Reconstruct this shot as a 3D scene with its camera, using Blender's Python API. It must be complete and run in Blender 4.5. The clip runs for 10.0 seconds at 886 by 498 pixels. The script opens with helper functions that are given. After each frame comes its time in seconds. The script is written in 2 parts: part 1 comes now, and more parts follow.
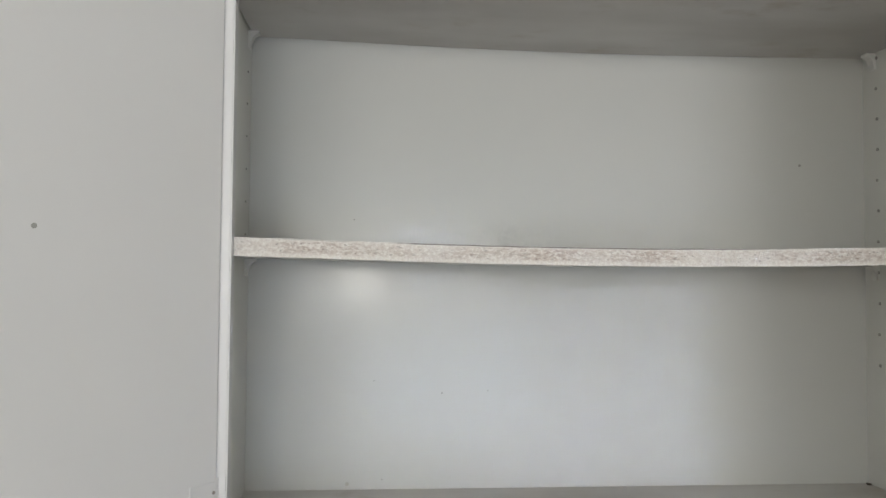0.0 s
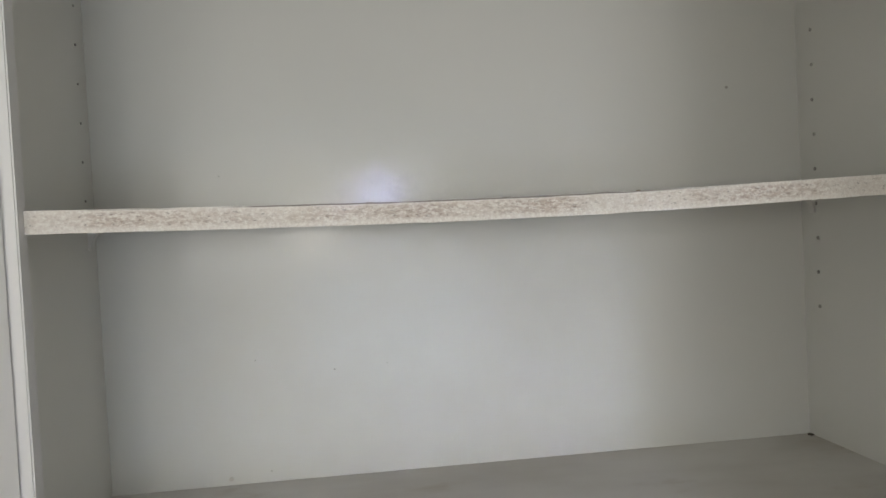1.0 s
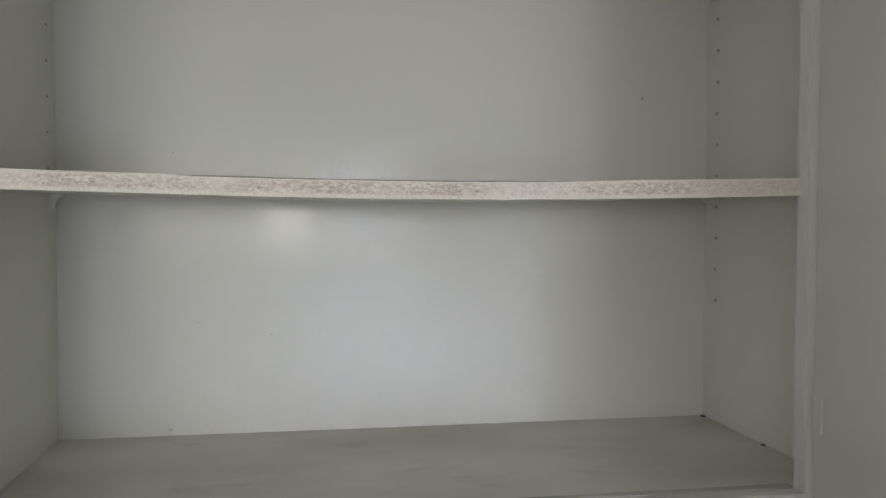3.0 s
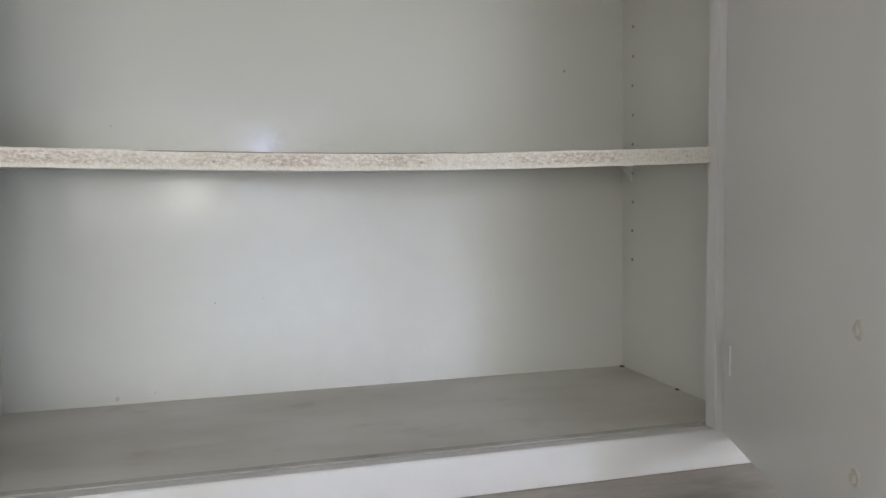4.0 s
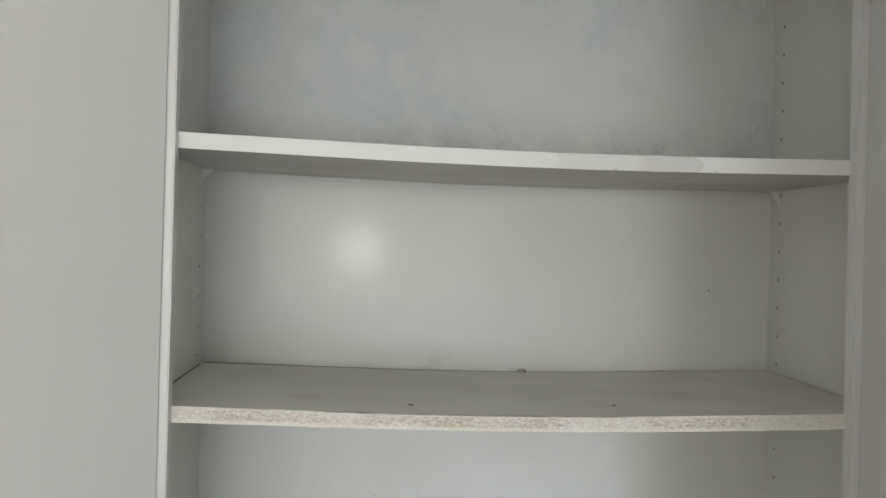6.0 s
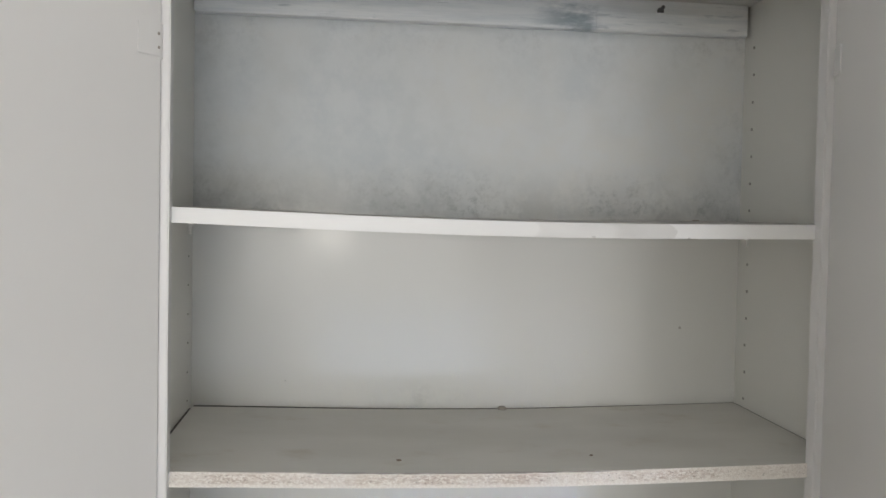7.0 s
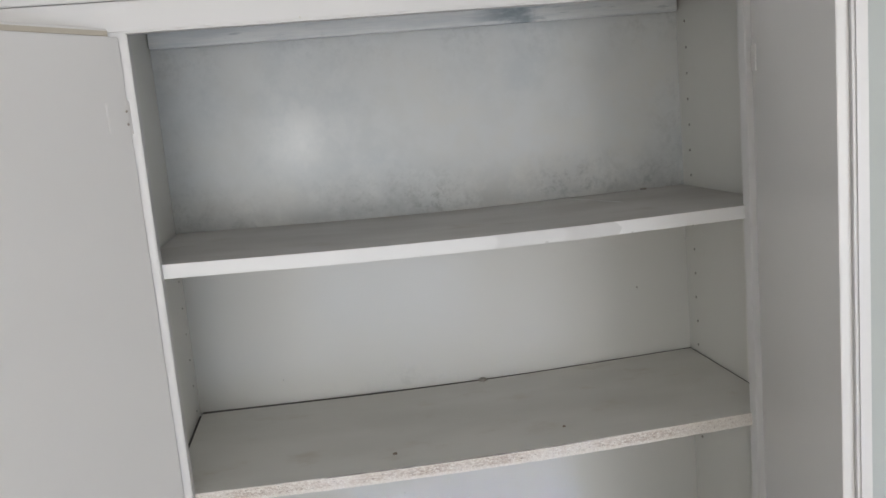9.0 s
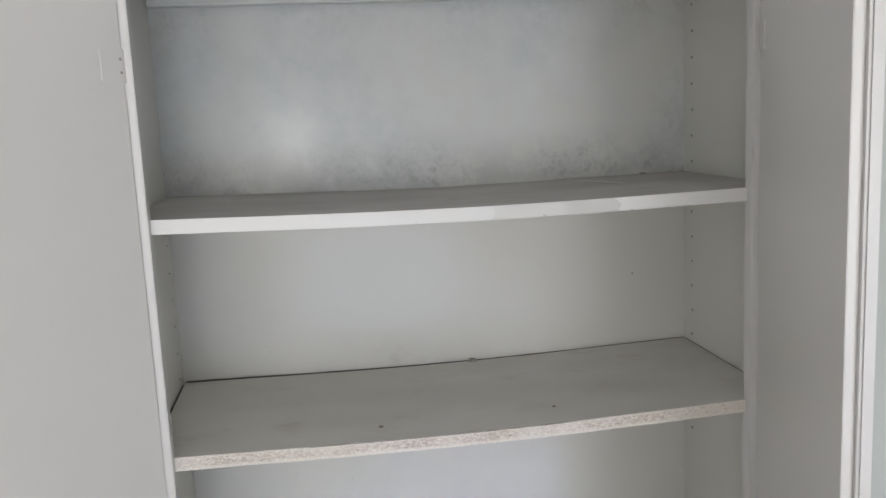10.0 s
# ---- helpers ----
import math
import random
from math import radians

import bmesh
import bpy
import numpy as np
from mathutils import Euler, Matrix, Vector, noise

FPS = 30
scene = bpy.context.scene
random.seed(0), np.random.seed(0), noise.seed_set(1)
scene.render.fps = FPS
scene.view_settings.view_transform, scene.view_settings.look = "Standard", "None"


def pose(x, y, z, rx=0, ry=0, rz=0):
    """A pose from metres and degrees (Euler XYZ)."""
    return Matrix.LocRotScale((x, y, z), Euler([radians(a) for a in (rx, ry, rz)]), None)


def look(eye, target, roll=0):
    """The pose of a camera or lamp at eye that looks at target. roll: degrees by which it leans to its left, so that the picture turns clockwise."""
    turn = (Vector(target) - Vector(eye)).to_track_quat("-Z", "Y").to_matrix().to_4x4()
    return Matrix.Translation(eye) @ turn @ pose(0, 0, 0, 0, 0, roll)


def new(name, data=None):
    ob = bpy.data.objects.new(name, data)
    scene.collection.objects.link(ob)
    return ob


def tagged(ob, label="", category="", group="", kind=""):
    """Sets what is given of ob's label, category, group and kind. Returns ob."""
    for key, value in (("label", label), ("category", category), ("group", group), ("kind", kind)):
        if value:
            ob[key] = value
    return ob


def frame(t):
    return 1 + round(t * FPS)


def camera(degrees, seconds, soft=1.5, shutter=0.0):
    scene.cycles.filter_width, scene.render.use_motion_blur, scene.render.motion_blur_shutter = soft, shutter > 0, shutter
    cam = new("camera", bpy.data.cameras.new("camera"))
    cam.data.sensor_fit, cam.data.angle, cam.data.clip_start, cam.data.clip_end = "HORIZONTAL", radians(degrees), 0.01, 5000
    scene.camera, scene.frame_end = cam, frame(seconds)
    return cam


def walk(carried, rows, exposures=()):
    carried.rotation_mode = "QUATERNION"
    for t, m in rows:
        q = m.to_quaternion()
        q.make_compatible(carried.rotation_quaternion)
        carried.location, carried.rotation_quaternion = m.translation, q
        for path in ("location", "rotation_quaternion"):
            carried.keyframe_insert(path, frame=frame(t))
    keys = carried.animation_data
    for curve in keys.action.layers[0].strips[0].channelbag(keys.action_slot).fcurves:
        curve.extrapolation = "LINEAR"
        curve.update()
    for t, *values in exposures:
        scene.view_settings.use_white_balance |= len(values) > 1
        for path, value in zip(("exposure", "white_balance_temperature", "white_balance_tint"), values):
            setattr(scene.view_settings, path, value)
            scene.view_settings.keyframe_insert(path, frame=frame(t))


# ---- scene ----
cam = camera(57.0, 10.0, soft=1.5)
Z0 = 0.95  # height of the cupboard's bottom board above the floor
walk(cam, [
    (0.0, pose(0.1610, -0.7219, 1.2069, 92.36, -0.42, -4.53)),
    (0.3, pose(0.1601, -0.6711, 1.2225, 90.25, 1.70, -7.11)),
    (0.5, pose(0.1801, -0.6466, 1.2372, 89.38, 3.13, -8.42)),
    (0.7, pose(0.2174, -0.6337, 1.2228, 89.04, 3.64, -7.90)),
    (1.0, pose(0.2489, -0.5978, 1.2222, 88.22, 2.91, -7.66)),
    (1.2, pose(0.2482, -0.5469, 1.2208, 87.65, 2.27, -7.72)),
    (1.5, pose(0.1916, -0.4671, 1.2181, 88.59, 1.39, -10.68)),
    (2.0, pose(0.2437, -0.4445, 1.2141, 89.73, -0.03, -8.49)),
    (2.5, pose(0.2821, -0.5750, 1.2111, 88.61, -0.62, -6.77)),
    (2.7, pose(0.2863, -0.6399, 1.2013, 88.55, -0.65, -7.28)),
    (3.8, pose(0.2754, -0.7321, 1.2033, 86.26, 1.17, -15.41)),
    (4.0, pose(0.2432, -0.7376, 1.2049, 85.83, 0.75, -15.74)),
    (4.2, pose(0.2180, -0.7450, 1.1996, 85.63, 0.83, -16.19)),
    (4.5, pose(0.2068, -0.7715, 1.2005, 85.57, 0.16, -10.20)),
    (4.8, pose(0.2187, -0.7881, 1.2205, 85.74, -1.41, -3.48)),
    (5.0, pose(0.2186, -0.7965, 1.2488, 85.67, -2.04, -3.33)),
    (5.2, pose(0.2371, -0.8118, 1.2813, 85.77, -2.10, -3.18)),
    (5.5, pose(0.2344, -0.8132, 1.3480, 87.07, -2.19, -4.23)),
    (6.0, pose(0.2417, -0.8340, 1.4089, 90.24, -1.48, -4.32)),
    (6.2, pose(0.2395, -0.8382, 1.4279, 89.99, -1.37, -4.93)),
    (7.3, pose(0.2155, -0.8822, 1.5408, 87.80, -0.15, -7.80)),
    (7.5, pose(0.2222, -0.8964, 1.5559, 87.74, 0.95, -9.13)),
    (8.0, pose(0.2007, -0.9356, 1.6048, 85.44, 1.46, -9.55)),
    (8.5, pose(0.2066, -0.9400, 1.6385, 83.59, 2.99, -9.65)),
    (9.0, pose(0.2256, -0.9464, 1.6552, 81.28, 5.10, -8.63)),
    (9.5, pose(0.2244, -0.9416, 1.6321, 81.19, 3.45, -8.82)),
    (10.0, pose(0.2203, -0.9308, 1.6140, 81.38, 2.69, -8.89)),
], exposures=[(0, -0.02, 6550, 6.5), (0.7, -0.10, 6600, 6.5), (1.0, -0.2, 6750, 6.5), (1.5, -0.3, 7000, 6), (2.0, -0.40, 7100, 6), (2.5, -0.50, 6900, 6), (2.7, -0.45, 6800, 6), (3.8, -0.05, 6550, 6.5), (4.5, -0.05, 6500, 6.5), (5.0, -0.14, 6550, 5.5), (5.5, -0.17, 6700, 4), (6.0, -0.1, 6700, 4), (7.3, 0.05, 6550, 9), (8.0, -0.03, 6450, 9), (10.0, -0.03, 6450, 9.5)])

# ---- world and lights ----
world = bpy.data.worlds.new("world")
scene.world = world
world.use_nodes = True
wn = world.node_tree.nodes
sky = wn.new("ShaderNodeTexSky")
sky.sky_type, sky.sun_disc = "NISHITA", False
sky.sun_elevation, sky.sun_rotation = radians(40), radians(200)
wn["Background"].inputs["Strength"].default_value = 0.1
world.node_tree.links.new(sky.outputs["Color"], wn["Background"].inputs["Color"])


def area_light(name, eye, target, size_x, size_y, power, color):
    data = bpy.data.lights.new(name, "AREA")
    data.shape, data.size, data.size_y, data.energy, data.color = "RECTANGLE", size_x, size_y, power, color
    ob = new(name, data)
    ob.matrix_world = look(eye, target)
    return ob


# daylight through the tall window at the far end: bluish in its lower half, neutral above; and a side window
area_light("window_light_low", (0.66, -4.93, 0.48), (0.45, 0.3, 0.98), 1.3, 0.76, 27, (0.70, 0.81, 1.0))
# added narrow beam, source unseen, for the bluish light in the lower compartment
beam = area_light("added_beam_light", (0.76, -4.93, 1.36), (0.50, 0.3, 1.00), 0.70, 0.34, 0.28, (0.55, 0.60, 1.0))
beam.data.spread = radians(6.5)
area_light("window_light_wide", (-0.45, -4.93, 1.36), (0.2, 0, 1.36), 3.2, 0.9, 71, (0.965, 0.96, 0.965))
area_light("window_light_side", (2.97, -2.3, 1.5), (0.2, -1.6, 1.3), 1.5, 1.2, 3.5, (0.97, 0.97, 0.98))
# unseen lamp added far outside, placed to make the glint in the gloss paint
area_light("glint_light_far", (-0.55, -30.0, 1.42), (0.2, 0.3, 1.40), 1.25, 1.5, 370, (1.0, 0.96, 0.90))

# ---- materials ----


def material(name):
    m = bpy.data.materials.new(name)
    m.use_nodes = True
    return m, m.node_tree.nodes, m.node_tree.links, m.node_tree.nodes["Principled BSDF"]


def noise_node(n, l, scale, detail=4.0, rough=0.55, stretch=(1, 1, 1)):
    co = n.new("ShaderNodeTexCoord")
    mp = n.new("ShaderNodeMapping")
    mp.inputs["Scale"].default_value = stretch
    tx = n.new("ShaderNodeTexNoise")
    tx.inputs["Scale"].default_value, tx.inputs["Detail"].default_value, tx.inputs["Roughness"].default_value = scale, detail, rough
    l.new(co.outputs["Object"], mp.inputs["Vector"])
    l.new(mp.outputs["Vector"], tx.inputs["Vector"])
    return tx.outputs["Fac"]


def ramp(n, l, fac, low, high, a=0.0, b=1.0):
    r = n.new("ShaderNodeMapRange")
    r.interpolation_type = "SMOOTHSTEP"
    for key, v in (("From Min", low), ("From Max", high), ("To Min", a), ("To Max", b)):
        r.inputs[key].default_value = v
    l.new(fac, r.inputs["Value"])
    return r.outputs["Result"]


def times(n, l, a, b):
    m = n.new("ShaderNodeMath")
    m.operation = "MULTIPLY"
    l.new(a, m.inputs[0])
    if isinstance(b, float):
        m.inputs[1].default_value = b
    else:
        l.new(b, m.inputs[1])
    return m.outputs[0]


def mix(n, l, fac, a, b):
    m = n.new("ShaderNodeMix")
    m.data_type = "RGBA"
    for socket, v in ((m.inputs[0], fac), (m.inputs[6], a), (m.inputs[7], b)):
        if isinstance(v, tuple):
            socket.default_value = (*v, 1)
        elif isinstance(v, float):
            socket.default_value = v
        else:
            l.new(v, socket)
    return m.outputs[2]


def bump(n, l, bsdf, height, strength, distance=0.002):
    b = n.new("ShaderNodeBump")
    b.inputs["Strength"].default_value, b.inputs["Distance"].default_value = strength, distance
    l.new(height, b.inputs["Height"])
    l.new(b.outputs["Normal"], bsdf.inputs["Normal"])


def axis_value(n, l, axis):
    co = n.new("ShaderNodeTexCoord")
    sp = n.new("ShaderNodeSeparateXYZ")
    l.new(co.outputs["Object"], sp.inputs[0])
    return sp.outputs[axis]


def paint(name, color, rough=0.33, dirt=(0.45, 0.43, 0.38), amount=0.25, relief=0.12):
    m, n, l, b = material(name)
    big = ramp(n, l, noise_node(n, l, 3.5, 5), 0.42, 0.75, 0.0, amount)
    fine = ramp(n, l, noise_node(n, l, 55, 6, 0.7), 0.62, 0.78, 0.0, amount * 0.7)
    c = mix(n, l, big, color, tuple(v * 0.9 + d * 0.1 for v, d in zip(color, dirt)))
    c = mix(n, l, fine, c, dirt)
    l.new(c, b.inputs["Base Color"])
    b.inputs["Roughness"].default_value = rough
    bump(n, l, b, noise_node(n, l, 120, 3, 0.5, (1, 1, 0.35)), relief, 0.001)
    return m


def back_paint():
    """Old enamel on the back panel: grey-blue damp clouds and black mould specks, thickest just above the upper shelf."""
    m, n, l, b = material("mouldy_white_enamel")
    z = axis_value(n, l, 2)
    upper = ramp(n, l, z, Z0 + 0.555, Z0 + 0.585)
    clouds = times(n, l, ramp(n, l, noise_node(n, l, 4.6, 3.5, 0.55), 0.40, 0.70), upper)
    c = mix(n, l, times(n, l, clouds, 0.8), (0.635, 0.63, 0.605), (0.49, 0.535, 0.57))
    c = mix(n, l, times(n, l, upper, ramp(n, l, noise_node(n, l, 24, 6, 0.7), 0.35, 0.68, 0.25, 0.85)), c, (0.63, 0.645, 0.65))
    faint = ramp(n, l, noise_node(n, l, 2.6, 1.5), 0.3, 0.9, 0.0, 0.35)
    c = mix(n, l, faint, c, (0.53, 0.54, 0.515))
    low = ramp(n, l, z, Z0 + 0.665, Z0 + 0.572)
    high = ramp(n, l, z, Z0 + 0.76, Z0 + 0.86, 0.0, 0.3)
    smear = axis_value(n, l, 0)
    smear = times(n, l, ramp(n, l, smear, 0.16, 0.24), ramp(n, l, smear, 0.42, 0.33))
    shelf1 = times(n, l, ramp(n, l, z, Z0 + 0.35, Z0 + 0.30), ramp(n, l, z, Z0 + 0.25, Z0 + 0.29))
    add = n.new("ShaderNodeMath")
    add.operation = "ADD"
    l.new(times(n, l, low, upper), add.inputs[0])
    x = axis_value(n, l, 0)
    rims = n.new("ShaderNodeMath")
    rims.operation = "ADD"
    l.new(ramp(n, l, x, 0.12, 0.0, 0.0, 0.16), rims.inputs[0])
    l.new(ramp(n, l, x, 0.70, 0.80, 0.0, 0.22), rims.inputs[1])
    edges = n.new("ShaderNodeMath")
    edges.operation = "ADD"
    l.new(times(n, l, rims.outputs[0], upper), edges.inputs[0])
    l.new(high, edges.inputs[1])
    l.new(edges.outputs[0], add.inputs[1])
    add2 = n.new("ShaderNodeMath")
    add2.operation = "ADD"
    l.new(add.outputs[0], add2.inputs[0])
    l.new(times(n, l, times(n, l, shelf1, smear), 0.42), add2.inputs[1])
    specks = ramp(n, l, noise_node(n, l, 80, 5, 0.75), 0.44, 0.66)
    patches = ramp(n, l, noise_node(n, l, 9, 4, 0.6), 0.36, 0.62)
    mould = times(n, l, times(n, l, specks, patches), times(n, l, add2.outputs[0], ramp(n, l, x, 0.15, 0.45, 0.6, 1.0)))
    c = mix(n, l, times(n, l, mould, 0.6), c, (0.13, 0.14, 0.15))
    veil = times(n, l, times(n, l, low, upper), ramp(n, l, noise_node(n, l, 14, 5, 0.7), 0.33, 0.62, 0.12, 0.55))
    c = mix(n, l, veil, c, (0.33, 0.345, 0.36))
    l.new(c, b.inputs["Base Color"])
    b.inputs["Roughness"].default_value = 0.45
    b.inputs["Specular IOR Level"].default_value = 0.18
    l.new(ramp(n, l, z, Z0 + 0.555, Z0 + 0.585, 0.30, 0.16), b.inputs["Coat Weight"])
    b.inputs["Coat Roughness"].default_value, b.inputs["Coat IOR"].default_value = 0.125, 1.4
    bump(n, l, b, noise_node(n, l, 30, 4, 0.6), 0.06, 0.0013)
    return m


def chipboard():
    """Sawn edge of a white-primed chipboard: pale along both faces, brown flakes showing in patches between."""
    m, n, l, b = material("raw_chipboard_edge")
    at = n.new("ShaderNodeAttribute")
    at.attribute_name = "across"
    core = times(n, l, ramp(n, l, at.outputs["Fac"], 0.08, 0.34), ramp(n, l, at.outputs["Fac"], 0.98, 0.78))
    flakes = noise_node(n, l, 430, 6, 0.80, (0.5, 1, 1.1))
    patch = ramp(n, l, noise_node(n, l, 9, 5, 0.6, (1, 1, 2)), 0.38, 0.60, 0.25, 1.0)
    c = mix(n, l, ramp(n, l, noise_node(n, l, 500, 4, 0.7), 0.35, 0.65), (0.82, 0.79, 0.74), (0.70, 0.65, 0.60))
    brown = mix(n, l, ramp(n, l, noise_node(n, l, 330, 5, 0.7, (0.6, 1, 1.4)), 0.35, 0.65), (0.58, 0.49, 0.43), (0.42, 0.345, 0.295))
    c = mix(n, l, times(n, l, times(n, l, ramp(n, l, flakes, 0.40, 0.58), core), patch), c, brown)
    dark = ramp(n, l, noise_node(n, l, 330, 5, 0.75, (0.5, 1, 1)), 0.57, 0.66, 0.0, 0.55)
    c = mix(n, l, times(n, l, dark, core), c, (0.16, 0.12, 0.10))
    x = axis_value(n, l, 0)
    reach = times(n, l, ramp(n, l, x, 0.06, 0.12), ramp(n, l, x, 0.62, 0.46))
    rim = times(n, l, times(n, l, ramp(n, l, at.outputs["Fac"], 0.92, 0.95), reach), ramp(n, l, noise_node(n, l, 14, 3, 0.6), 0.30, 0.46))
    c = mix(n, l, times(n, l, rim, 0.85), c, (0.17, 0.15, 0.14))
    l.new(c, b.inputs["Base Color"])
    b.inputs["Roughness"].default_value = 0.85
    bump(n, l, b, flakes, 0.6, 0.002)
    return m


def worn_edge():
    """White gloss shelf edge, rubbed down to grey in one stretch with a rounded end."""
    m, n, l, b = material("worn_white_shelf_edge")
    x = axis_value(n, l, 0)
    wob = n.new("ShaderNodeMath")
    wob.operation = "MULTIPLY_ADD"
    l.new(noise_node(n, l, 45, 3), wob.inputs[0])
    wob.inputs[1].default_value = 0.03
    l.new(x, wob.inputs[2])
    bulge = n.new("ShaderNodeMath")
    bulge.operation = "MULTIPLY_ADD"
    lift = n.new("ShaderNodeMath")
    lift.operation = "MULTIPLY_ADD"
    l.new(axis_value(n, l, 2), lift.inputs[0])
    lift.inputs[1].default_value, lift.inputs[2].default_value = 12.0, -12.0 * (Z0 + 0.5585)
    l.new(lift.outputs[0], bulge.inputs[0])
    l.new(lift.outputs[0], bulge.inputs[1])
    l.new(wob.outputs[0], bulge.inputs[2])
    v = bulge.outputs[0]
    strong = times(n, l, ramp(n, l, v, 0.520, 0.540), ramp(n, l, v, 0.598, 0.594))
    pale = times(n, l, ramp(n, l, v, 0.440, 0.450), ramp(n, l, v, 0.58, 0.54))
    c = mix(n, l, times(n, l, pale, 0.35), (0.70, 0.695, 0.69), (0.51, 0.50, 0.49))
    c = mix(n, l, times(n, l, strong, 0.75), c, (0.54, 0.53, 0.52))
    c = mix(n, l, ramp(n, l, noise_node(n, l, 70, 5, 0.7), 0.66, 0.74, 0.0, 0.4), c, (0.5, 0.47, 0.44))
    l.new(c, b.inputs["Base Color"])
    b.inputs["Roughness"].default_value = 0.38
    bump(n, l, b, noise_node(n, l, 150, 3), 0.08, 0.001)
    return m


def dusty(name, color, dark, rough=0.5):
    m, n, l, b = material(name)
    c = mix(n, l, ramp(n, l, noise_node(n, l, 5, 3, 0.5, (1, 2, 1)), 0.25, 0.8), color, dark)
    c = mix(n, l, ramp(n, l, noise_node(n, l, 90, 5, 0.7), 0.68, 0.78, 0.0, 0.3), c, (0.25, 0.21, 0.18))
    c = mix(n, l, ramp(n, l, noise_node(n, l, 11, 4, 0.6, (1, 1.6, 1)), 0.56, 0.80, 0.0, 0.55), c, tuple(v * k for v, k in zip(dark, (0.80, 0.72, 0.62))))
    l.new(c, b.inputs["Base Color"])
    l.new(ramp(n, l, noise_node(n, l, 6, 3), 0.2, 0.8, rough - 0.05, rough + 0.08), b.inputs["Roughness"])
    bump(n, l, b, noise_node(n, l, 150, 4), 0.12, 0.001)
    return m


def wood(name, a, bcol, stretch, rough=0.45):
    m, n, l, b = material(name)
    g = noise_node(n, l, 9, 8, 0.7, stretch)
    c = mix(n, l, ramp(n, l, g, 0.35, 0.68), a, bcol)
    c = mix(n, l, ramp(n, l, noise_node(n, l, 40, 5, 0.7, stretch), 0.55, 0.75, 0.0, 0.6), c, tuple(v * 0.7 for v in a))
    l.new(c, b.inputs["Base Color"])
    b.inputs["Roughness"].default_value = rough
    bump(n, l, b, g, 0.15, 0.001)
    return m


def smudged_timber():
    """Whitewashed batten: long grey grain streaks and one dark smudge near the joint."""
    m, n, l, b = material("whitewashed_timber")
    g = noise_node(n, l, 7, 7, 0.65, (0.7, 2, 9))
    c = mix(n, l, ramp(n, l, g, 0.38, 0.70), (0.86, 0.865, 0.86), (0.70, 0.725, 0.74))
    x = axis_value(n, l, 0)
    smudge = times(n, l, ramp(n, l, x, 0.45, 0.53), ramp(n, l, x, 0.575, 0.555))
    c = mix(n, l, times(n, l, smudge, ramp(n, l, noise_node(n, l, 16, 5, 0.6, (1, 1, 3)), 0.35, 0.62)), c, (0.33, 0.38, 0.41))
    c = mix(n, l, ramp(n, l, noise_node(n, l, 30, 4, 0.6, (0.6, 1, 4)), 0.60, 0.72, 0.0, 0.55), c, (0.40, 0.43, 0.46))
    l.new(c, b.inputs["Base Color"])
    b.inputs["Roughness"].default_value = 0.5
    bump(n, l, b, g, 0.15, 0.001)
    return m


def plain(name, color, rough=0.5, metal=0.0):
    m, n, l, b = material(name)
    c = mix(n, l, ramp(n, l, noise_node(n, l, 60, 4), 0.35, 0.7), color, tuple(v * 0.85 for v in color))
    l.new(c, b.inputs["Base Color"])
    b.inputs["Roughness"].default_value, b.inputs["Metallic"].default_value = rough, metal
    return m


M_FRAME = paint("white_gloss_frame", (0.665, 0.655, 0.652), 0.36, amount=0.06, relief=0.06)
M_DOOR = paint("white_gloss_door", (0.735, 0.722, 0.712), 0.34, amount=0.03, relief=0.05)
M_SIDE = paint("white_side_panel", (0.73, 0.725, 0.69), 0.42, amount=0.10)
M_BACK = back_paint()
M_CHIP = chipboard()
M_TOP1 = dusty("grey_shelf_face", (0.76, 0.745, 0.705), (0.66, 0.645, 0.60))
M_TOP2 = dusty("grey_mouldy_shelf_face", (0.62, 0.60, 0.58), (0.48, 0.458, 0.437))
M_BOTTOM = dusty("grey_bottom_board", (0.72, 0.70, 0.665), (0.55, 0.52, 0.475), 0.4)
M_EDGE2 = worn_edge()
M_CLEAT = smudged_timber()
M_WORKTOP = wood("brown_grey_laminate", (0.47, 0.425, 0.385), (0.32, 0.28, 0.25), (0.9, 2, 4), 0.4)
M_PLASTIC = plain("white_plastic", (0.80, 0.79, 0.76), 0.35)
M_HOLE = plain("dark_hole", (0.40, 0.39, 0.36), 0.9)
M_SCREW = plain("painted_screw", (0.62, 0.60, 0.55), 0.4)
M_LIP = paint("tan_rebate_shade", (0.55, 0.50, 0.42), 0.5, amount=0.4)
M_GRIME = dusty("brown_grime", (0.44, 0.425, 0.395), (0.27, 0.255, 0.235), 0.8)
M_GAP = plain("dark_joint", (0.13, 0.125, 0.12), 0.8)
M_SPECK = plain("brown_speck", (0.27, 0.21, 0.16), 0.7)
M_RUST = plain("rusty_screw", (0.36, 0.32, 0.28), 0.6)
M_DARK = plain("dark_knot", (0.11, 0.105, 0.105), 0.7)
M_CRUMB = plain("brown_dirt", (0.13, 0.11, 0.09), 0.9)
M_BLOB = plain("dirty_filler", (0.38, 0.35, 0.31), 0.8)
M_WORN = plain("worn_grey_patch", (0.52, 0.51, 0.50), 0.6)
M_WALL = paint("cream_wall", (0.82, 0.80, 0.76), 0.5, amount=0.05)
# greyed panel colour: holds the open door's shade
M_NEXT = paint("shaded_next_panel", (0.52, 0.55, 0.535), 0.4, amount=0.05)
M_CEIL = paint("ceiling_white", (0.85, 0.85, 0.83), 0.8)
M_FLOOR = wood("floor_boards", (0.68, 0.62, 0.55), (0.56, 0.51, 0.45), (4, 0.6, 1), 0.35)

# ---- builders ----


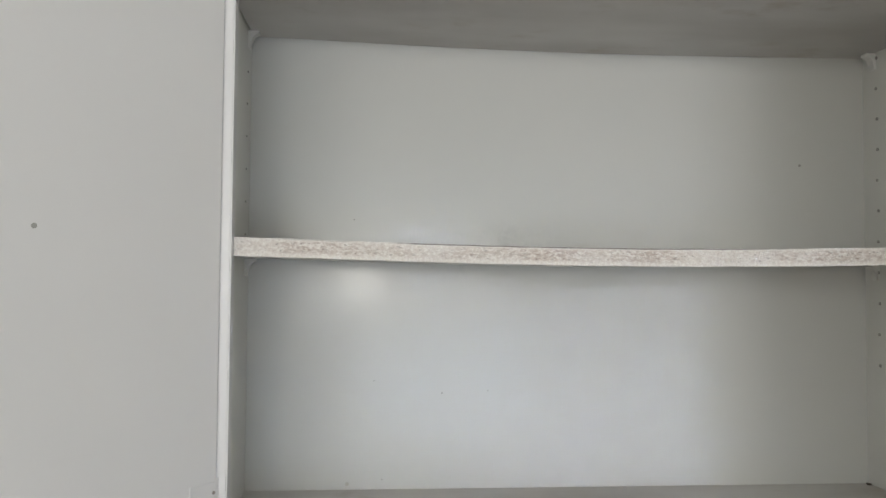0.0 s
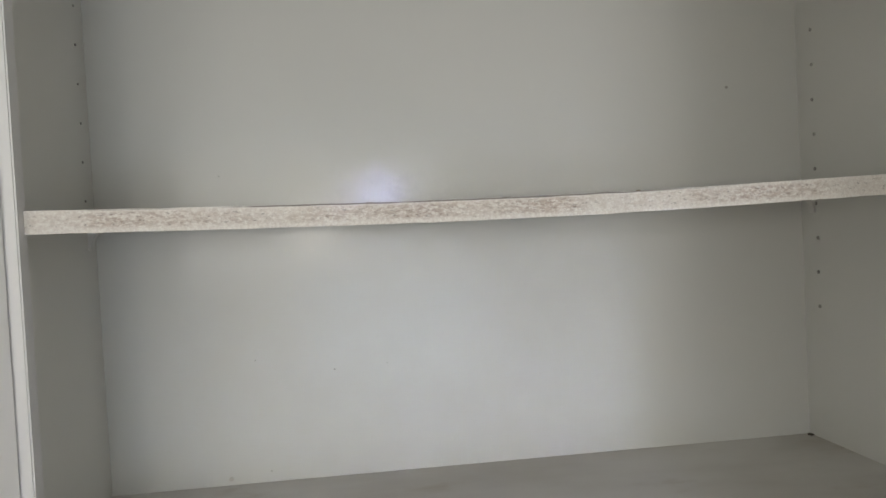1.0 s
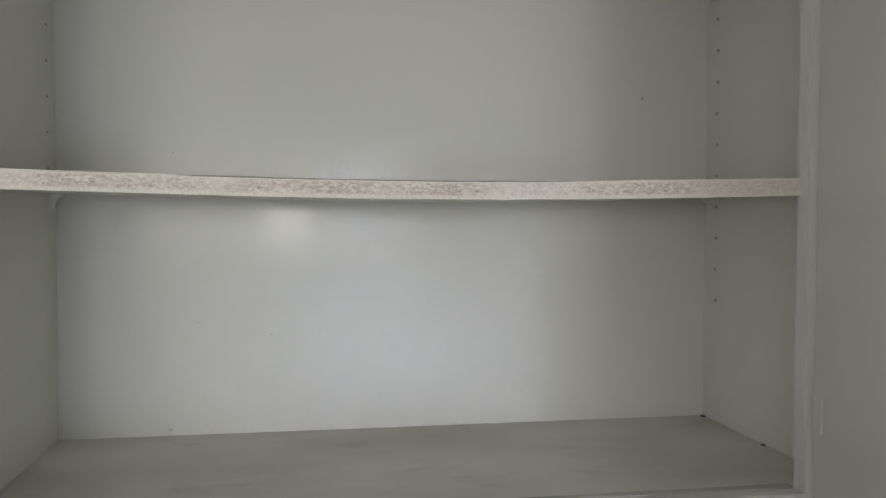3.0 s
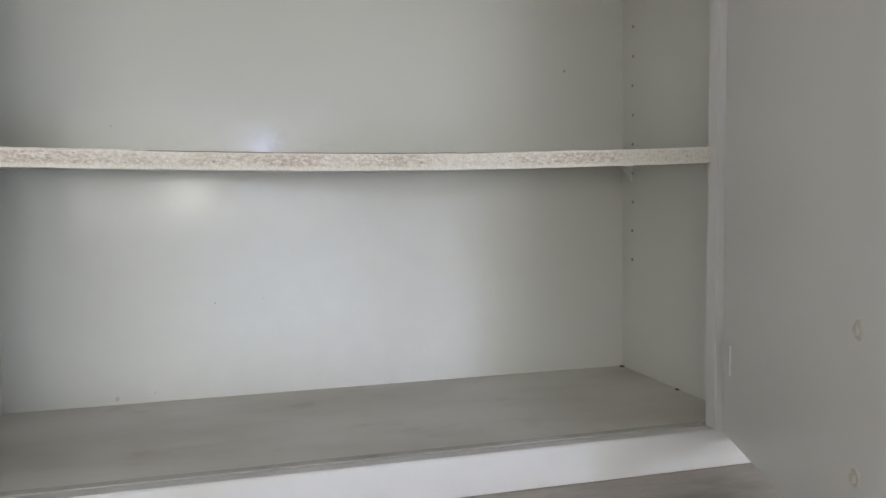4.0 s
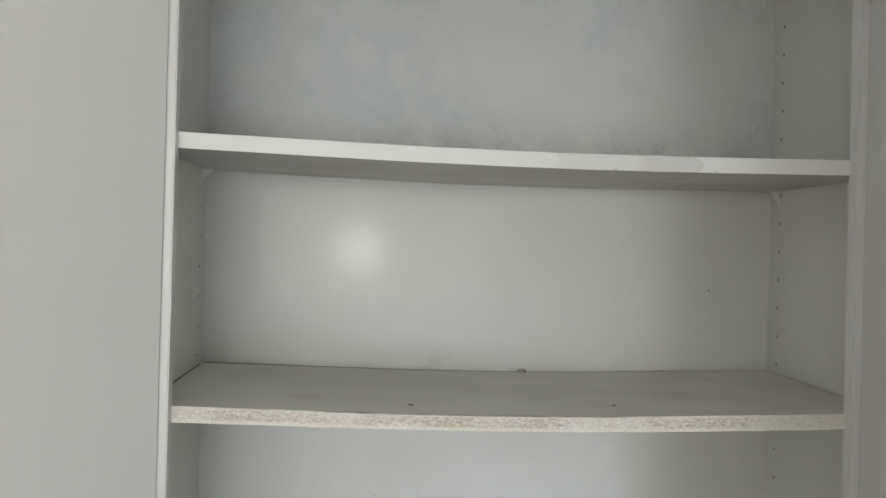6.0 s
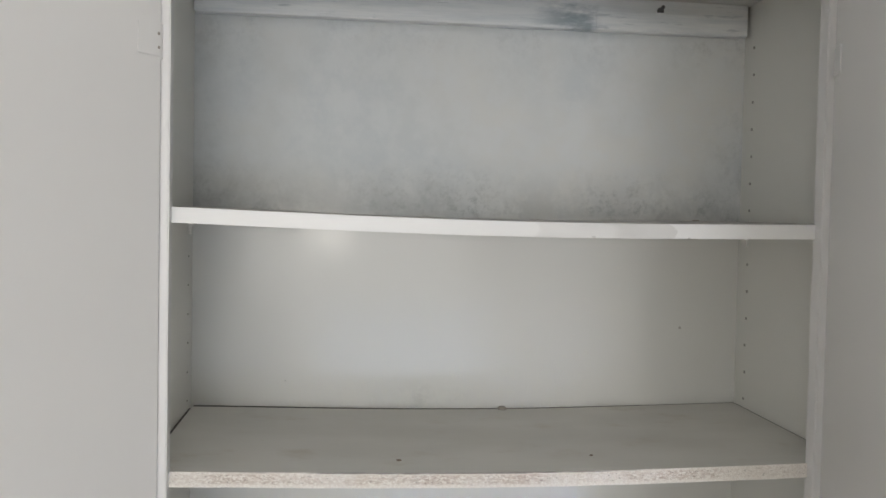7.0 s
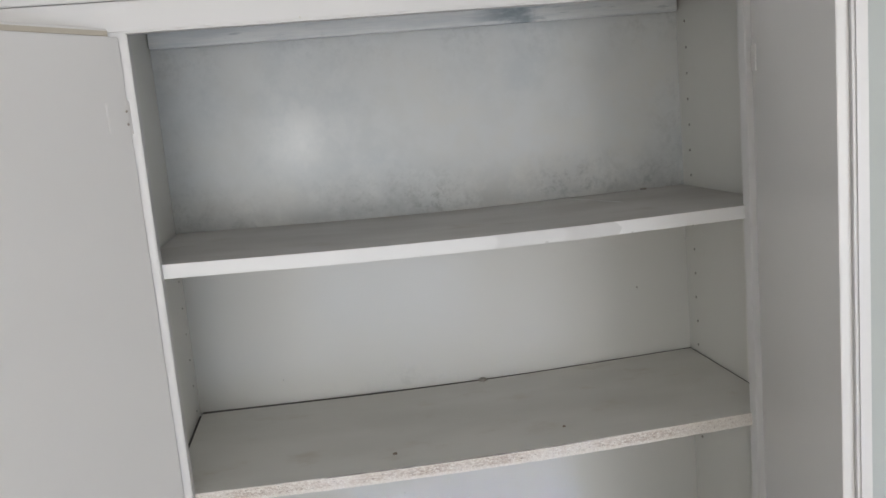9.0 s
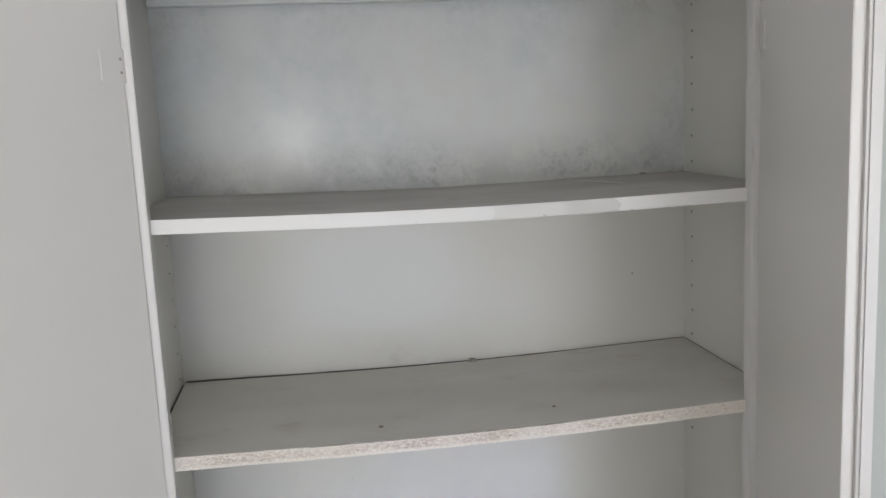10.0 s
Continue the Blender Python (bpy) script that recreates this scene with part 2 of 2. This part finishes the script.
def box(bm, lo, hi, bevel=0.0015):
    made = bmesh.ops.create_cube(bm, size=1)["verts"]
    for v in made:
        v.co = Vector([(a + b) / 2 + c * (b - a) for a, b, c in zip(lo, hi, v.co)])
    if bevel:
        edges = list({e for v in made for e in v.link_edges})
        bmesh.ops.bevel(bm, geom=edges, offset=bevel, segments=2, affect="EDGES", clamp_overlap=True)
    return bm


def block(lo, hi, bevel=0.0015):
    return box(bmesh.new(), lo, hi, bevel)


def rod(bm, p, q, r0, r1, sides=14):
    p, q = Vector(p), Vector(q)
    m = Matrix.Translation((p + q) / 2) @ (q - p).to_track_quat("Z", "Y").to_matrix().to_4x4()
    bmesh.ops.create_cone(bm, cap_ends=True, segments=sides, radius1=r0, radius2=r1, depth=(q - p).length, matrix=m)
    return bm


def mesh_object(name, bm, mat, smooth=False):
    data = bpy.data.meshes.new(name)
    bmesh.ops.recalc_face_normals(bm, faces=bm.faces[:])
    bm.to_mesh(data)
    bm.free()
    data.materials.append(mat)
    if smooth:
        for p in data.polygons:
            p.use_smooth = True
    return new(name, data)


def thing(name, at, label, category, group="", kind=""):
    ob = new(name)
    ob.empty_display_size = 0.05
    ob.location = at
    return tagged(ob, label, category, group, kind)


def part(name, bm, mat, parent, label="", smooth=False):
    ob = mesh_object(name, bm, mat, smooth)
    ob.parent = parent
    top = parent
    while top.parent:
        top = top.parent
    ob.matrix_parent_inverse = Matrix.Translation(top.location).inverted() if parent is top and parent.type == "EMPTY" else Matrix.Identity(4)
    return tagged(ob, label)


def setting(name, bm, mat, label, category):
    return tagged(mesh_object(name, bm, mat), label, category, "", "structure")


# ---- room ----
T = 0.12
XL, XR, YB, YF, H = -3.0, 3.0, -5.0, 0.5, 2.55
setting("floor", block((XL, YB, -0.1), (XR, YF, 0), 0), M_FLOOR, "brown wooden board floor of the room", "floor")
setting("ceiling", block((XL, YB, H), (XR, YF, H + 0.1), 0), M_CEIL, "plain white painted ceiling", "ceiling")
setting("wall_west", block((XL - T, YB, 0), (XL, YF, H), 0), M_WALL, "plain cream painted wall", "wall")
setting("wall_north", block((XL, YF, 0), (XR, YF + T, H), 0), M_WALL, "plain cream painted wall behind the cupboard", "wall")


def wall_with_window(name, along, at, lo, hi, w0, w1, z0, z1):
    """A wall with one opening, along x (at y) or along y (at x)."""
    bm = bmesh.new()
    for a, b, c, d in ((lo, w0, 0, H), (w1, hi, 0, H), (w0, w1, 0, z0), (w0, w1, z1, H)):
        if along == "x":
            box(bm, (a, at - T, c), (b, at, d), 0)
        else:
            box(bm, (at, a, c), (at + T, b, d), 0)
    setting(name, bm, M_WALL, "cream painted wall with one window", "wall")


wall_with_window("wall_south", "x", YB, XL - T, XR + T, -2.15, 1.3, 0.06, 2.1)
wall_with_window("wall_east", "y", XR, YB, YF + T, -3.1, -1.5, 0.85, 2.15)


def window(name, along, at, a, b, z0, z1):
    root = thing(name, ((a + b) / 2, at, z0) if along == "x" else (at, (a + b) / 2, z0), "white painted window frame in a cream wall", "window", "", "structure")
    for lo, hi in (((a, z0), (a + 0.05, z1)), ((b - 0.05, z0), (b, z1)), ((a + 0.05, z0), (b - 0.05, z0 + 0.05)), ((a + 0.05, z1 - 0.05), (b - 0.05, z1))):
        if along == "x":
            bm = block((lo[0], at - 0.10, lo[1]), (hi[0], at - 0.04, hi[1]))
        else:
            bm = block((at + 0.04, lo[0], lo[1]), (at + 0.10, hi[0], hi[1]))
        part("window_frame", bm, M_FRAME, root)


window("window_1", "x", YB, -2.15, 1.3, 0.06, 2.1)
window("window_2", "y", XR, -3.1, -1.5, 0.85, 2.15)

# ---- the cupboard ----
W, D, TOP = 0.80, 0.305, 0.892
OL, OR, OT = 0.0330, 0.7460, 0.832  # the opening between the stiles, and its head
FT = 0.018  # thickness of the face frame


def z(v):
    return Z0 + v


def sagging_strip(x0, x1):
    """A ragged line of dirt along the joint between bottom board and rail."""
    bm = bmesh.new()
    rows = []
    for k in range(81):
        x = x0 + (x1 - x0) * k / 80
        j = 0.0012 * noise.noise(Vector((x * 22, 1.7, 0.4)))
        rows.append([bm.verts.new(c) for c in ((x, FT - 0.0003, z(-0.016)), (x, FT - 0.0003, z(-0.0008)), (x, FT + 0.0065 + j, z(0.0006)), (x, FT + 0.0065 + j, z(-0.016)))])
    for a, c in zip(rows, rows[1:]):
        for q in range(4):
            bm.faces.new((a[q], a[(q + 1) % 4], c[(q + 1) % 4], c[q]))
    bm.faces.new(rows[0])
    bm.faces.new(rows[-1])
    return bm


cupboard = thing("cupboard", (W / 2, D / 2, z(-0.043)), "old white painted cupboard with two open doors and mouldy back", "cupboard")
for x0, x1 in ((-0.018, 0.0), (W, W + 0.018)):
    side = part("side_panel", block((x0, FT, z(-0.043)), (x1, D + 0.006, z(TOP)), 0), M_SIDE, cupboard, "dull white side panel with peg holes")
    for k in range(4, 10) if x0 < 0 else range(18):
        inner, out = (0.0, 0.0012) if x0 < 0 else (W, W - 0.0012)
        bm = bmesh.new()
        rod(bm, (inner, 0.275 + 0.001 * math.sin(k * 2.3), z(0.155 + 0.0396 * k)), (out, 0.275 + 0.001 * math.sin(k * 2.3), z(0.155 + 0.0396 * k)), *((0.0013, 0.0013) if x0 < 0 else (0.0021, 0.0021)), 10)
        part("peg_hole", bm, M_HOLE, side)
part("back_panel", block((0, D, z(-0.02)), (W, D + 0.006, z(TOP)), 0), M_BACK, cupboard, "white painted back panel with grey-black mould specks")
part("bottom_board", block((0, FT + 0.0055, z(-0.018)), (W, D, z(0)), 0), M_BOTTOM, cupboard, "dusty grey bottom board")
part("gap_dirt", sagging_strip(OL, OR), M_GRIME, cupboard, "grime in the joint behind the rail")
part("top_board", block((-0.018, FT, z(TOP)), (W + 0.018, D + 0.006, z(TOP + 0.018)), 0), M_SIDE, cupboard)
part("stile", block((-0.40, 0, z(-0.0022)), (OL, FT, z(OT)), 0.0012), M_FRAME, cupboard)
part("stile", block((OR, 0, z(-0.0022)), (W + 0.018, FT, z(OT)), 0.0012), M_FRAME, cupboard)
part("top_rail", block((-0.40, 0, z(OT)), (W + 0.40, FT, z(0.866)), 0.002), M_FRAME, cupboard)
part("bottom_rail", block((-0.40, 0, z(-0.043)), (W + 0.40, FT, z(-0.0022)), 0.001), M_FRAME, cupboard, "glossy white bottom rail")
cleat = part("cleat", block((0.002, 0.287, z(0.846)), (0.794, D, z(TOP)), 0.001), M_CLEAT, cupboard, "streaky whitewashed timber batten")
part("repair_strip", block((0.565, 0.283, z(0.847)), (0.792, 0.287, z(0.874)), 0.001), M_CLEAT, cleat)
bm = bmesh.new()
rod(bm, (0.660, 0.2855, z(0.877)), (0.660, 0.2885, z(0.877)), 0.0052, 0.0052, 12)
rod(bm, (0.664, 0.2858, z(0.883)), (0.664, 0.2885, z(0.883)), 0.0028, 0.0028, 10)
part("knot", bm, M_DARK, cleat, "dark knot in the batten")
bm = bmesh.new()
rod(bm, (0.2195, -0.0008, z(0.836)), (0.2195, 0.0005, z(0.836)), 0.0012, 0.0014, 9)
part("nail", bm, M_SCREW, cupboard, "rusty nail head")
bm = bmesh.new()
rod(bm, (0.125, D - 0.004, z(0.008)), (0.125, D, z(0.006)), 0.0025, 0.002, 10)
part("nail", bm, M_SCREW, cupboard, "rusty nail head")
for x, h, r in ((0.242, 0.1185, 0.0013), (0.300, 0.1215, 0.0009), (0.157, 0.134, 0.0009), (0.130, 0.335, 0.0010), (0.168, 0.012, 0.0010)):
    bm = bmesh.new()
    rod(bm, (x, D - 0.0006, z(h)), (x, D, z(h)), r * 0.8, r * 0.8, 8)
    part("pin_hole", bm, M_HOLE, cupboard)
bm = bmesh.new()
rod(bm, (0.711, D - 0.001, z(0.414)), (0.711, D, z(0.414)), 0.0018, 0.0018, 10)
part("peg_hole", bm, M_HOLE, cupboard)


for x, y, r in ((W - 0.004, D - 0.008, 0.0036), (W - 0.003, 0.155, 0.0028), (W - 0.010, 0.04, 0.0022)):
    bm = bmesh.new()
    bmesh.ops.create_icosphere(bm, subdivisions=1, radius=r, matrix=Matrix.Translation((x, y, z(0.0008))) @ Matrix.Diagonal((1, 1.4, 0.45, 1)))
    for v in bm.verts:
        v.co += Vector((noise.noise(v.co * 300), noise.noise(v.co * 310), 0)) * r * 0.4
    tagged(mesh_object("dirt_crumb", bm, M_CRUMB), "dark crumb of dirt on the bottom board", "debris", "crumbs on the bottom board")


def place_bm(bm, origin, u, n):
    """Door coordinates (s along the door, d outward, z) into the room."""
    for v in bm.verts:
        s, d, h = v.co
        v.co = Vector((origin[0] + u[0] * s + n[0] * d, origin[1] + u[1] * s + n[1] * d, origin[2] + h))
    return bm


def door(origin, u, n, label, screws, hole, rust):
    w = 0.372
    leaf = part("door", place_bm(block((0.0, 0.0, z(-0.003)), (w, 0.0095, z(0.836)), 0.0007), origin, u, n), M_DOOR, cupboard, label)
    part("door_front", place_bm(block((0.004, 0.0095, z(-0.013)), (w - 0.0195, 0.021, z(0.846)), 0.0012), origin, u, n), M_DOOR, leaf)
    part("edge_strip", place_bm(block((w - 0.0185, 0.0095, z(-0.013)), (w + 0.009, 0.021, z(0.846)), 0.0025), origin, u, n), M_FRAME, leaf, "rounded strip along the closing edge")
    # thin tan strip that paints in the shade of the top rebate
    part("top_lip", place_bm(block((0.006, 0.0086, z(0.8380)), (w, 0.0094, z(0.8435)), 0), origin, u, n), M_LIP, leaf, "tan strip along the top rebate, standing in for its shade")
    for h in (0.078, 0.75):
        bm = block((0.001, -0.0016, z(h - 0.016)), (0.029, 0.0, z(h + 0.016)), 0.0006)
        part("hinge_leaf", place_bm(bm, origin, u, n), M_DOOR, leaf, "painted-over hinge leaf")
        bm = bmesh.new()
        rod(bm, (-0.002, 0.004, z(h - 0.018)), (-0.002, 0.004, z(h + 0.018)), 0.0036, 0.0036, 12)
        part("hinge_knuckle", place_bm(bm, origin, u, n), M_DOOR, leaf)
        for dz in (-0.007, 0.007):
            bm = bmesh.new()
            rod(bm, (0.004, -0.0021, z(h + dz)), (0.004, -0.0014, z(h + dz)), 0.0014, 0.0018, 10)
            part("screw", place_bm(bm, origin, u, n), rust, leaf)
    # bow handle on the outside, with its screws on the inside
    bm = bmesh.new()
    zs = [z(0.063), z(0.161)]
    pts = [(0.322, 0.021 + 0.028 * math.sin(math.pi * k / 16) ** 0.8, zs[0] - 0.012 + (zs[1] - zs[0] + 0.024) * k / 16) for k in range(17)]
    for a, b in zip(pts, pts[1:]):
        r = 0.0045 + 0.0025 * abs(2 * (a[2] - zs[0]) / (zs[1] - zs[0]) - 1)
        rod(bm, a, b, r, r, 12)
    for h in (zs[0] - 0.01, zs[1] + 0.01):
        rod(bm, (0.322, 0.021, h), (0.322, 0.025, h), 0.0105, 0.0095, 20)
    part("handle", place_bm(bm, origin, u, n), M_PLASTIC, leaf, "white plastic bow handle", True)
    for h in screws:
        bm = bmesh.new()
        rod(bm, (0.322, -0.0015, z(h)), (0.322, 0.0, z(h)), 0.0062, 0.0070, 16)
        rod(bm, (0.322, -0.0035, z(h)), (0.322, -0.0015, z(h)), 0.003, 0.004, 12)
        part("screw_head", place_bm(bm, origin, u, n), M_SCREW, leaf, "handle screw with washer")
    if hole:
        bm = bmesh.new()
        rod(bm, (hole[0], -0.0008, z(hole[1])), (hole[0], 0.0002, z(hole[1])), 0.0020, 0.0020, 10)
        part("screw_hole", place_bm(bm, origin, u, n), M_HOLE, leaf)
    return leaf


door((0.0245, -0.003, -0.008), (-0.616, -0.788), (-0.788, 0.616), "white gloss cupboard door swung wide open", (0.063, 0.161), (0.167, 0.3025), M_RUST)
door((0.752, -0.005, 0.0), (-0.3395, -0.9406), (0.9406, -0.3395), "white gloss cupboard door standing open", (0.063, 0.161), None, M_DOOR)

# ---- shelves ----


def sagging(x0, x1, y0, y1, top, thick, sag, rough=0.0, steps=40, tilt=0.0, skew=0.0, rise=0.0):
    bm = bmesh.new()
    across = bm.verts.layers.float.new("across")
    rings = []
    for k in range(steps + 1):
        x = x0 + (x1 - x0) * k / steps
        drop = sag * math.sin(math.pi * x / W) ** 1.2 + tilt * x / W
        j = [rough * (noise.noise(Vector((x * 60, q * 7.1, 3.3)))) for q in range(4)]
        rings.append([bm.verts.new(c) for c in (
            (x, y0, top - drop - thick + j[0]), (x, y0, top - drop + j[1]), (x, y1 - skew * (1 - x / W), top - drop + rise + j[2]), (x, y1 - skew * (1 - x / W), top - drop - thick + rise + j[3]))])
        for q, v in enumerate(rings[-1]):
            v[across] = (0.0, 1.0, 1.0, 0.0)[q]
    for a, b in zip(rings, rings[1:]):
        for q in range(4):
            bm.faces.new((a[q], a[(q + 1) % 4], b[(q + 1) % 4], b[q]))
    bm.faces.new(rings[0])
    bm.faces.new(rings[-1])
    return bm


def bracket(parent, x, h):
    """A small white gusset peg under the shelf, hollowed between its two arms."""
    sgn = 1 if x < W / 2 else -1
    bm = bmesh.new()
    rim = [(0.0, 0.0), (0.013, 0.0), (0.013, -0.003)]
    rim += [(0.003 + 0.010 * (1 - math.sin(a)), -0.003 - 0.015 * (1 - math.cos(a))) for a in (math.pi * k / 12 for k in range(1, 7))]
    rim += [(0.003, -0.021), (0.0, -0.021)]
    faces = [[bm.verts.new((x + sgn * p, y, z(h + q))) for p, q in rim] for y in (0.276, 0.288)]
    bm.faces.new(faces[0])
    bm.faces.new(faces[1])
    for k in range(len(rim)):
        j = (k + 1) % len(rim)
        bm.faces.new((faces[0][k], faces[0][j], faces[1][j], faces[1][k]))
    return part("peg", bm, M_PLASTIC, parent, "white plastic shelf peg")


RISE = 0.005  # the shelves stand a little higher at the back
shelf_low = thing("shelf", (W / 2, 0.16, z(0.279)), "sagging grey shelf with a raw chipboard front edge", "shelf", "shelves in the cupboard")
part("board", sagging(0.0045, 0.797, 0.0135, 0.300, z(0.2965), 0.0165, 0.0068, 0, 40, 0, 0.007, RISE), M_TOP1, shelf_low)
part("front_edge", sagging(0.0045, 0.797, 0.0125, 0.0135, z(0.2965), 0.0165, 0.0068, 0.0004, 160), M_CHIP, shelf_low, "raw speckled chipboard edge")
# dark strips fill the open joints: shade of the gaps put in as colour
part("joint_shade", sagging(0.0045, 0.7995, 0.290, 0.3048, z(0.2957) + RISE, 0.004, 0.0068, 0.0003), M_GAP, shelf_low, "dark strip in the back joint, painting the gap's shade")
part("joint_shade", sagging(0.797, 0.7997, 0.022, 0.289, z(0.2957), 0.004, 0.0068, 0, 2, 0, 0, RISE), M_GAP, shelf_low, "dark strip in the side joint, painting the gap's shade")
part("joint_shade", sagging(0.0004, 0.0044, 0.022, 0.289, z(0.2950), 0.004, 0.0068, 0, 2, 0, 0, RISE), M_GAP, shelf_low, "dark strip in the side joint, painting the gap's shade")
bracket(shelf_low, 0.0, 0.2842)
bracket(shelf_low, W, 0.2842)
bm = bmesh.new()
rod(bm, (0.442, 0.296, z(0.2940)), (0.442, 0.296, z(0.2985)), 0.0075, 0.005, 10)
part("glue_blob", bm, M_BLOB, shelf_low, "dirty blob of filler")
bm = bmesh.new()
rod(bm, (0.278, 0.058, z(0.2890)), (0.278, 0.058, z(0.2922)), 0.004, 0.003, 10)
part("stain", bm, M_SPECK, shelf_low, "small brown speck")
bm = bmesh.new()
rod(bm, (0.507, 0.068, z(0.2890)), (0.507, 0.068, z(0.2924)), 0.003, 0.002, 9)
part("stain", bm, M_SPECK, shelf_low, "small brown speck")

shelf_high = thing("shelf", (W / 2, 0.16, z(0.557)), "sagging mouldy grey shelf with a chipped white front edge", "shelf", "shelves in the cupboard")
part("board", sagging(0.003, 0.798, 0.0135, 0.303, z(0.5755), 0.0165, 0.0060, 0, 40, 0.005, 0, 0.004), M_TOP2, shelf_high)
part("front_edge", sagging(0.003, 0.798, 0.0125, 0.0135, z(0.5755), 0.0165, 0.0060, 0.0002, 80, 0.005), M_EDGE2, shelf_high, "white painted edge with a worn grey patch")
bm = block((-0.0012, -0.062, -0.0002), (0.0012, 0.062, 0.0004), 0)
bmesh.ops.transform(bm, matrix=Matrix.Translation((0.622, 0.225, z(0.5722))) @ Matrix.Rotation(radians(20), 4, "Z"), verts=bm.verts[:])
part("scratch", bm, M_EDGE2, shelf_high, "pale scratch across the shelf")
for x, r in ((0.486, 0.0026), (0.596, 0.0018), (0.33, 0.0014)):
    drop = 0.006 * math.sin(math.pi * x / W) ** 1.2 + 0.005 * x / W
    bm = block((x - r, 0.0122, z(0.559) - drop), (x + r, 0.0132, z(0.559) - drop + r), 0.0004)
    part("chip", bm, M_WORN, shelf_high, "small chip in the painted edge")
bm = bmesh.new()
rod(bm, (0.728, 0.297, z(0.5690)), (0.728, 0.297, z(0.5755)), 0.007, 0.005, 10)
part("glue_blob", bm, M_BLOB, shelf_high, "dirty blob of filler")
bracket(shelf_high, 0.0, 0.5622)
bracket(shelf_high, W, 0.5575)

# ---- round the cupboard ----
setting("worktop", block((XL, -0.30, z(-0.083)), (XR, D + 0.006, z(-0.0435)), 0.003), M_WORKTOP, "brown grey wood-look worktop under the cupboard", "worktop")
setting("base_unit", block((XL, -0.27, 0), (XR, D, z(-0.0835)), 0), M_FRAME, "plain white fronts below the worktop", "cabinet front")
setting("panel_above", block((XL, -0.001, z(0.8668)), (XR, 0.017, H), 0.001), M_FRAME, "white painted panel above the cupboard", "panel")
setting("panel_left", block((XL, 0.002, z(-0.043)), (-0.4015, 0.4, z(0.8665)), 0.001), M_WALL, "cream painted panel beside the cupboard", "panel")
# cream panel, darkened by its material to imitate the door's shadow
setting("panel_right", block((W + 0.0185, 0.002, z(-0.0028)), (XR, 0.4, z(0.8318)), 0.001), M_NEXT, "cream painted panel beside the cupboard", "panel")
